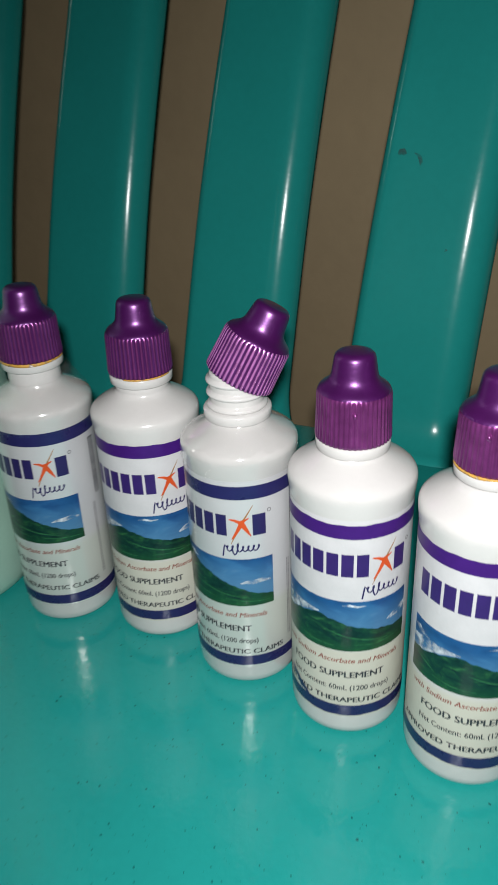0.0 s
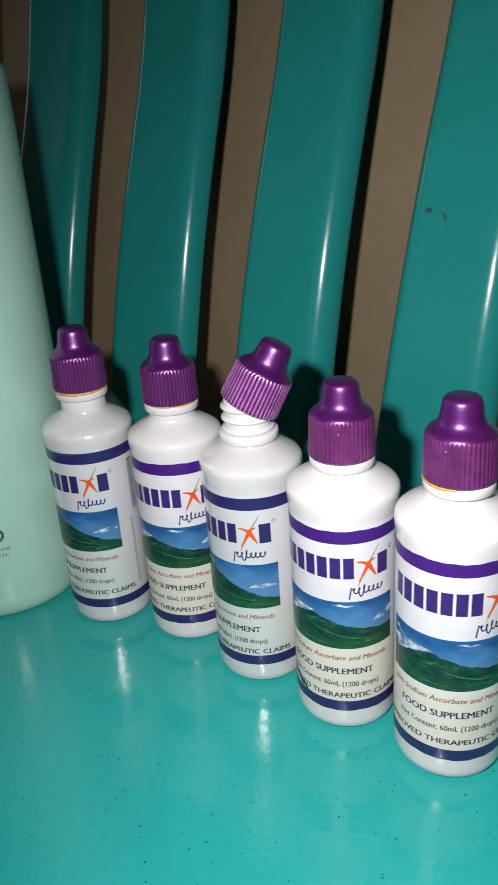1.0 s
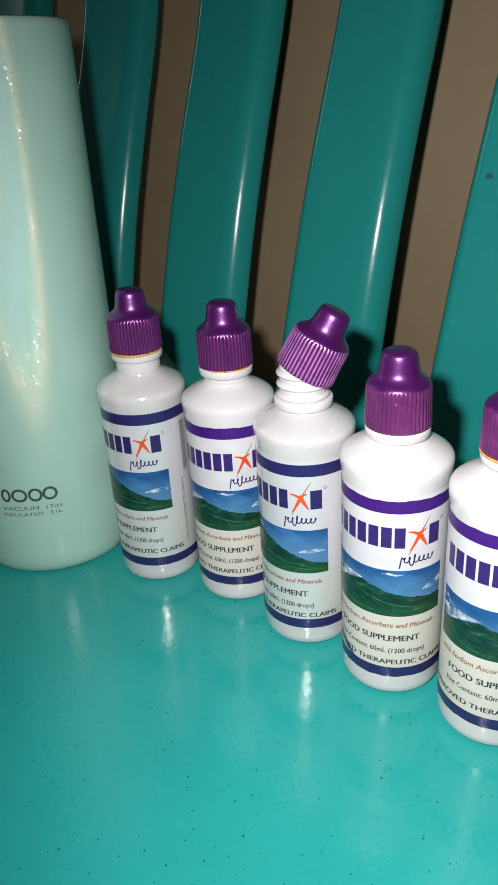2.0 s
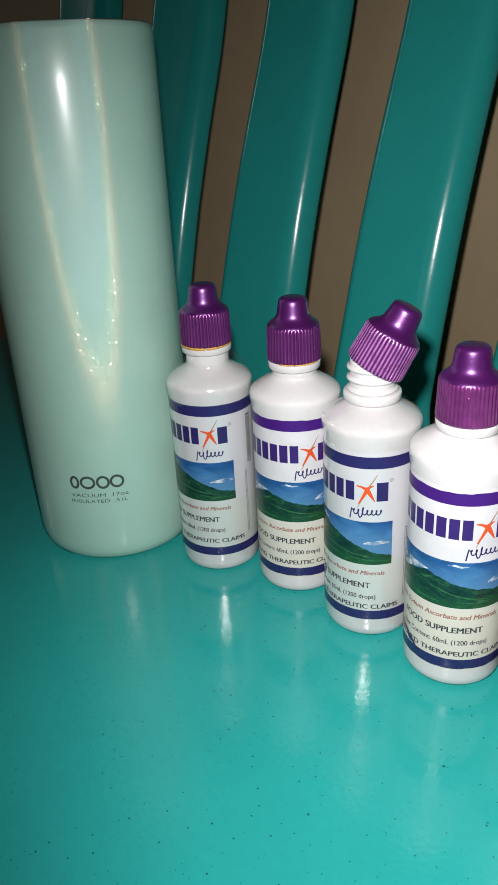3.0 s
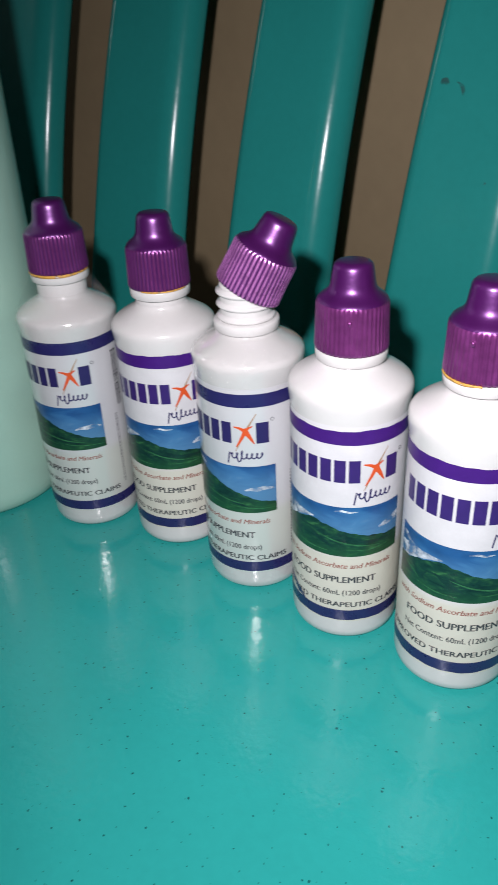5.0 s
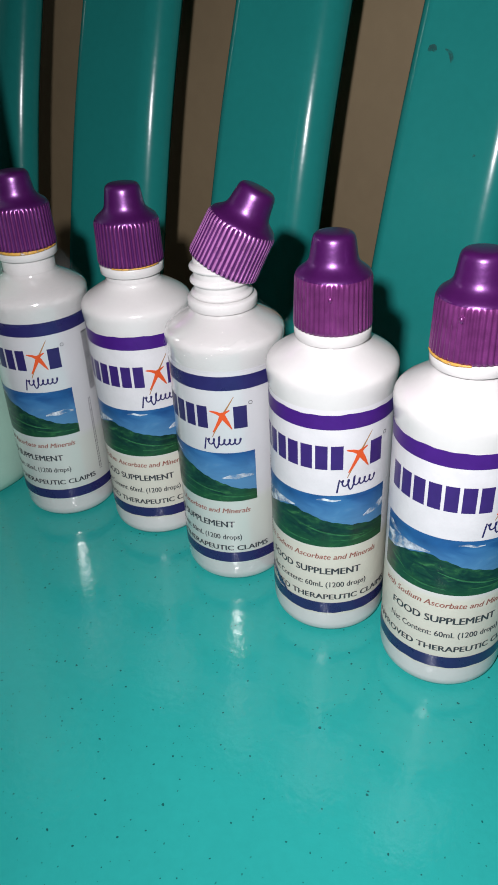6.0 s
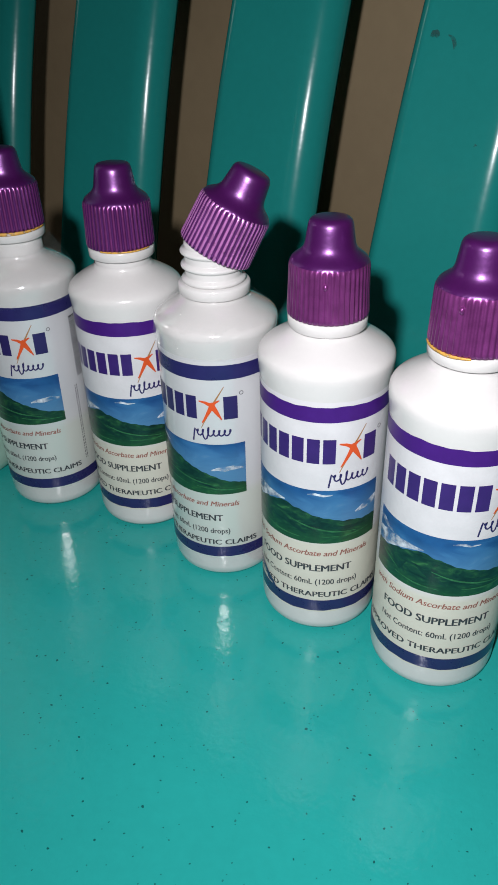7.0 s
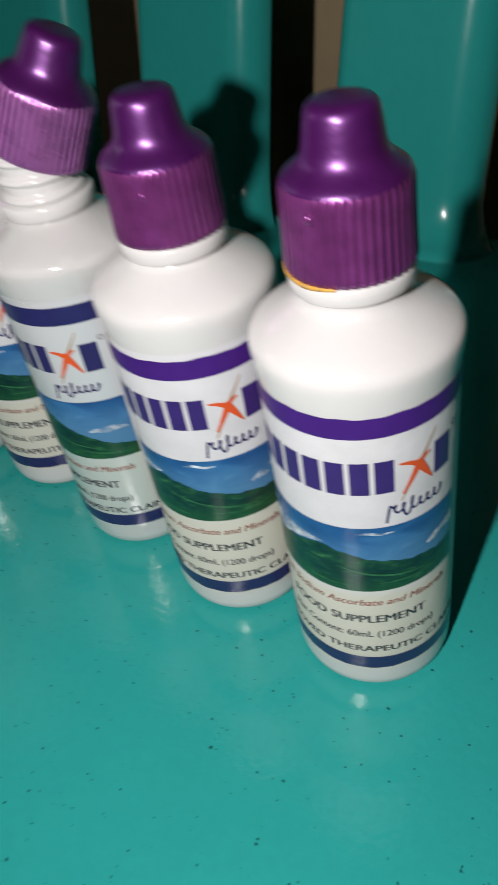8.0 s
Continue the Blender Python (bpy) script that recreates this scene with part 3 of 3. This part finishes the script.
    if glossy:
        rng = random.Random(4)
        code, z = bmesh.new(), 0.0535
        while z < 0.0775:
            h = rng.choice((0.0002, 0.0003, 0.0005))
            stroke([(96, z), (106, z)], h, r2, code)
            z += h + rng.choice((0.0002, 0.0003, 0.0004))
        tagged(part("bar_ladder", code, ink_black, label, "ladder of short black bars"), kind="stuff")
        fine, z = bmesh.new(), 0.018
        while z < 0.050:
            h = rng.uniform(0.0004, 0.0014)
            for a in (90, 92.5):
                stroke([(a, z), (a, z + h)], 0.0004, r2, fine)
            z += h + 0.0004
        tagged(part("fine_print", fine, ink_grey, label, "upright grey bars of fine print"), kind="stuff")


def residue_mesh(a0, a1, fat, z):
    """A dried smear along the cap's lower rim, from angle a0 to a1, up to fat metres high."""
    n = 60
    def low(u):
        return z - 0.0001 - fat * (0.35 + 0.65 * math.sin(math.pi * u) ** 1.5) * (0.85 + 0.15 * math.sin(u * 11))
    bm = wrap(a0, a1, low, z + 0.0002, 0.0113, n, 2)
    ret = bmesh.ops.extrude_face_region(bm, geom=bm.faces[:])
    for v in ret["geom"]:
        if isinstance(v, bmesh.types.BMVert):
            v.co.x, v.co.y = v.co.x * 0.95, v.co.y * 0.95
    return bm


def bottle(x, y, turn, lift, dz, band, glossy=False, crooked=False, dirty=None, nick=None, smear=False, label=""):
    ob = tagged(new("dropper_bottle"), label, "bottle", "row of bottles on the bench")
    ob.matrix_world = pose(x, y, 0, 0, 0, turn) @ Matrix.Diagonal((1, 1, 1.0074, 1))
    part("body", body_film if glossy else body_data, white_plastic, ob)
    collar = part("collar", collar_data, white_plastic, ob)
    collar.location = (0, 0, 0 if crooked else lift - 0.1024)
    cap = part("cap", cap_torchlit if crooked else cap_data if nick else cap_sharp, cap_purple, ob, "pearly purple ribbed screw cap")
    cap.location = (0, 0, lift)
    if crooked:
        part("threaded_neck", neck_mesh(), white_plastic, ob, "white neck with bare screw threads")
        right = Vector((math.cos(radians(28 - turn)), math.sin(radians(28 - turn)), 0))
        axis = Vector((-right.y, right.x, 0))
        cap.rotation_mode = "QUATERNION"
        cap.rotation_quaternion = Matrix.Rotation(radians(28), 3, axis).to_quaternion()
        cap.location = right * 0.0008 + Vector((0, 0, lift))
    else:
        part("neck", lathe([(0.0094, 0.0975), (0.0094, lift - 0.003), (0.0088, lift - 0.001), (0.0088, lift + 0.003)], 40), white_plastic, ob)
    if glossy:
        def crumpled(i, r, z):
            return r + 0.00035 * math.sin(i * 0.55) * math.sin(i * 0.21 + z * 900) + 0.0002 * math.sin(i * 1.3 + z * 2400)
        top = (0.0112, 0.0990) if crooked else (0.0117, lift - 0.0035)
        edge_r, edge_z = RL + 0.0011, 0.0890
        film = [(edge_r - 0.0006, 0.0838), (edge_r, edge_z)] + [(edge_r + (top[0] - edge_r) * k / 6, edge_z + 0.0025 + (top[1] - edge_z - 0.0025) * k / 6) for k in range(1, 7)]
        sleeve = part("film_sleeve", lathe(film, 96, crumpled), clear_film, ob, "clear crumpled shrink film over the shoulder")
        sleeve.visible_shadow = False
    if dirty:
        part("residue", residue_mesh(*dirty, lift), residue, ob, "dried orange residue under the cap")
    label_parts(ob, glossy, dz, band)
    if nick:
        a, z = nick
        chip = lathe([(0.0, 0.0007), (0.00045, 0.0006), (0.0008, 0.0002), (0.00095, -0.0004)], 12)
        for v in chip.verts:
            v.co = Matrix.Rotation(radians(a), 3, "Z") @ (Matrix.Rotation(radians(90), 3, "X") @ Vector((v.co.x * 0.8, v.co.y * 1.2, v.co.z)) + Vector((0, -0.0107, z)))
        part("gate_mark", chip, skirt_purple, cap)
    if smear:
        blot = stroke([(-61, 0.0200), (-55, 0.0182), (-49, 0.0176), (-42, 0.0155), (-36, 0.0150), (-30, 0.0130)], [0.0008, 0.0022, 0.0016, 0.0024, 0.0014, 0.0006], RL + 0.0003)
        part("ink_smear", blot, band_navy, ob, "smeared navy ink")
    return ob


bottle(-0.0835, 0.0038, -5.5, 0.1077, 0.0013, (0.0797, 0.0846), True, dirty=(-110, 120, 0.0009), label="film-wrapped white bottle beside the tumbler, residue under purple cap")
bottle(-0.0416, 0.0099, 10.3, 0.1051, 0.0001, (0.0795, 0.0843), dirty=(-10, 80, 0.0002), label="white dropper bottle with a purple screw cap and purple bands")
bottle(0.0000, 0.0000, -16.6, 0.1112, -0.0012, (0.0776, 0.0824), True, crooked=True, label="film-wrapped white bottle with its purple cap tilted on bare threads")
bottle(0.0409, -0.0084, 8.3, 0.1024, -0.0004, (0.0780, 0.0827), nick=(10, 0.0104), smear=True, label="white dropper bottle with a nicked purple screw cap")
bottle(0.0818, -0.0142, 16.3, 0.1040, 0.0009, (0.0796, 0.0842), nick=(-24, 0.0113), dirty=(-85, -5, 0.0006), label="white dropper bottle with orange residue below its purple cap")


# ---- the tumbler ----
tumbler = tagged(new("tumbler"), "tall tapered mint tumbler with pearly glitter lacquer", "tumbler")
tumbler.matrix_world = pose(-0.1484, -0.0014, 0)
TH, FACE = 0.2346, 35.5

def tumbler_r(z):
    return 0.0407 + 0.001 * z

rows = [(0, 0.003), (0.0325, 0.002), (0.0352, 0.0), (0.0372, 0.0006), (0.0390, 0.0024), (0.0401, 0.0055), (tumbler_r(0.010), 0.010)]
rows += [(tumbler_r(z), z) for z in (0.03, 0.06, 0.09, 0.12, 0.15, 0.18, 0.21, TH - 0.003)]
rows += [(tumbler_r(TH) - 0.0006, TH - 0.0008), (tumbler_r(TH) - 0.0018, TH), (tumbler_r(TH) - 0.003, TH - 0.001), (tumbler_r(TH) - 0.004, TH - 0.02)]
part("body", lathe(rows, 128), mint_pearl, tumbler)
part("lid", lathe([(0, TH - 0.004), (0.03, TH - 0.004), (0.0345, TH - 0.005), (0.0366, TH - 0.008), (0.0366, TH - 0.018), (0, TH - 0.018)], 64), lid_mat, tumbler)
rt = tumbler_r(0.04) + 0.0002
for a0, a1 in ((-17.5, -12.5), (-10.5, -1.5), (0.5, 8), (9.5, 17.5)):
    loop = [(FACE + (a0 + a1) / 2 + (a1 - a0) / 2 * math.cos(k * math.pi / 10), 0.0445 + 0.0028 * math.sin(k * math.pi / 10)) for k in range(21)]
    part("brand_ring", stroke(loop, 0.0012, tumbler_r(0.0444) + 0.00015), mark_grey, tumbler)
part("lettering", letters("VACUUM  17oz", FACE - 19, FACE + 20, 0.0378, 0.0019, rt), mark_grey, tumbler, "small grey lettering")
part("lettering", letters("INSULATED  .51L", FACE - 19, FACE + 19, 0.0346, 0.0017, rt), mark_grey, tumbler, "small grey lettering")
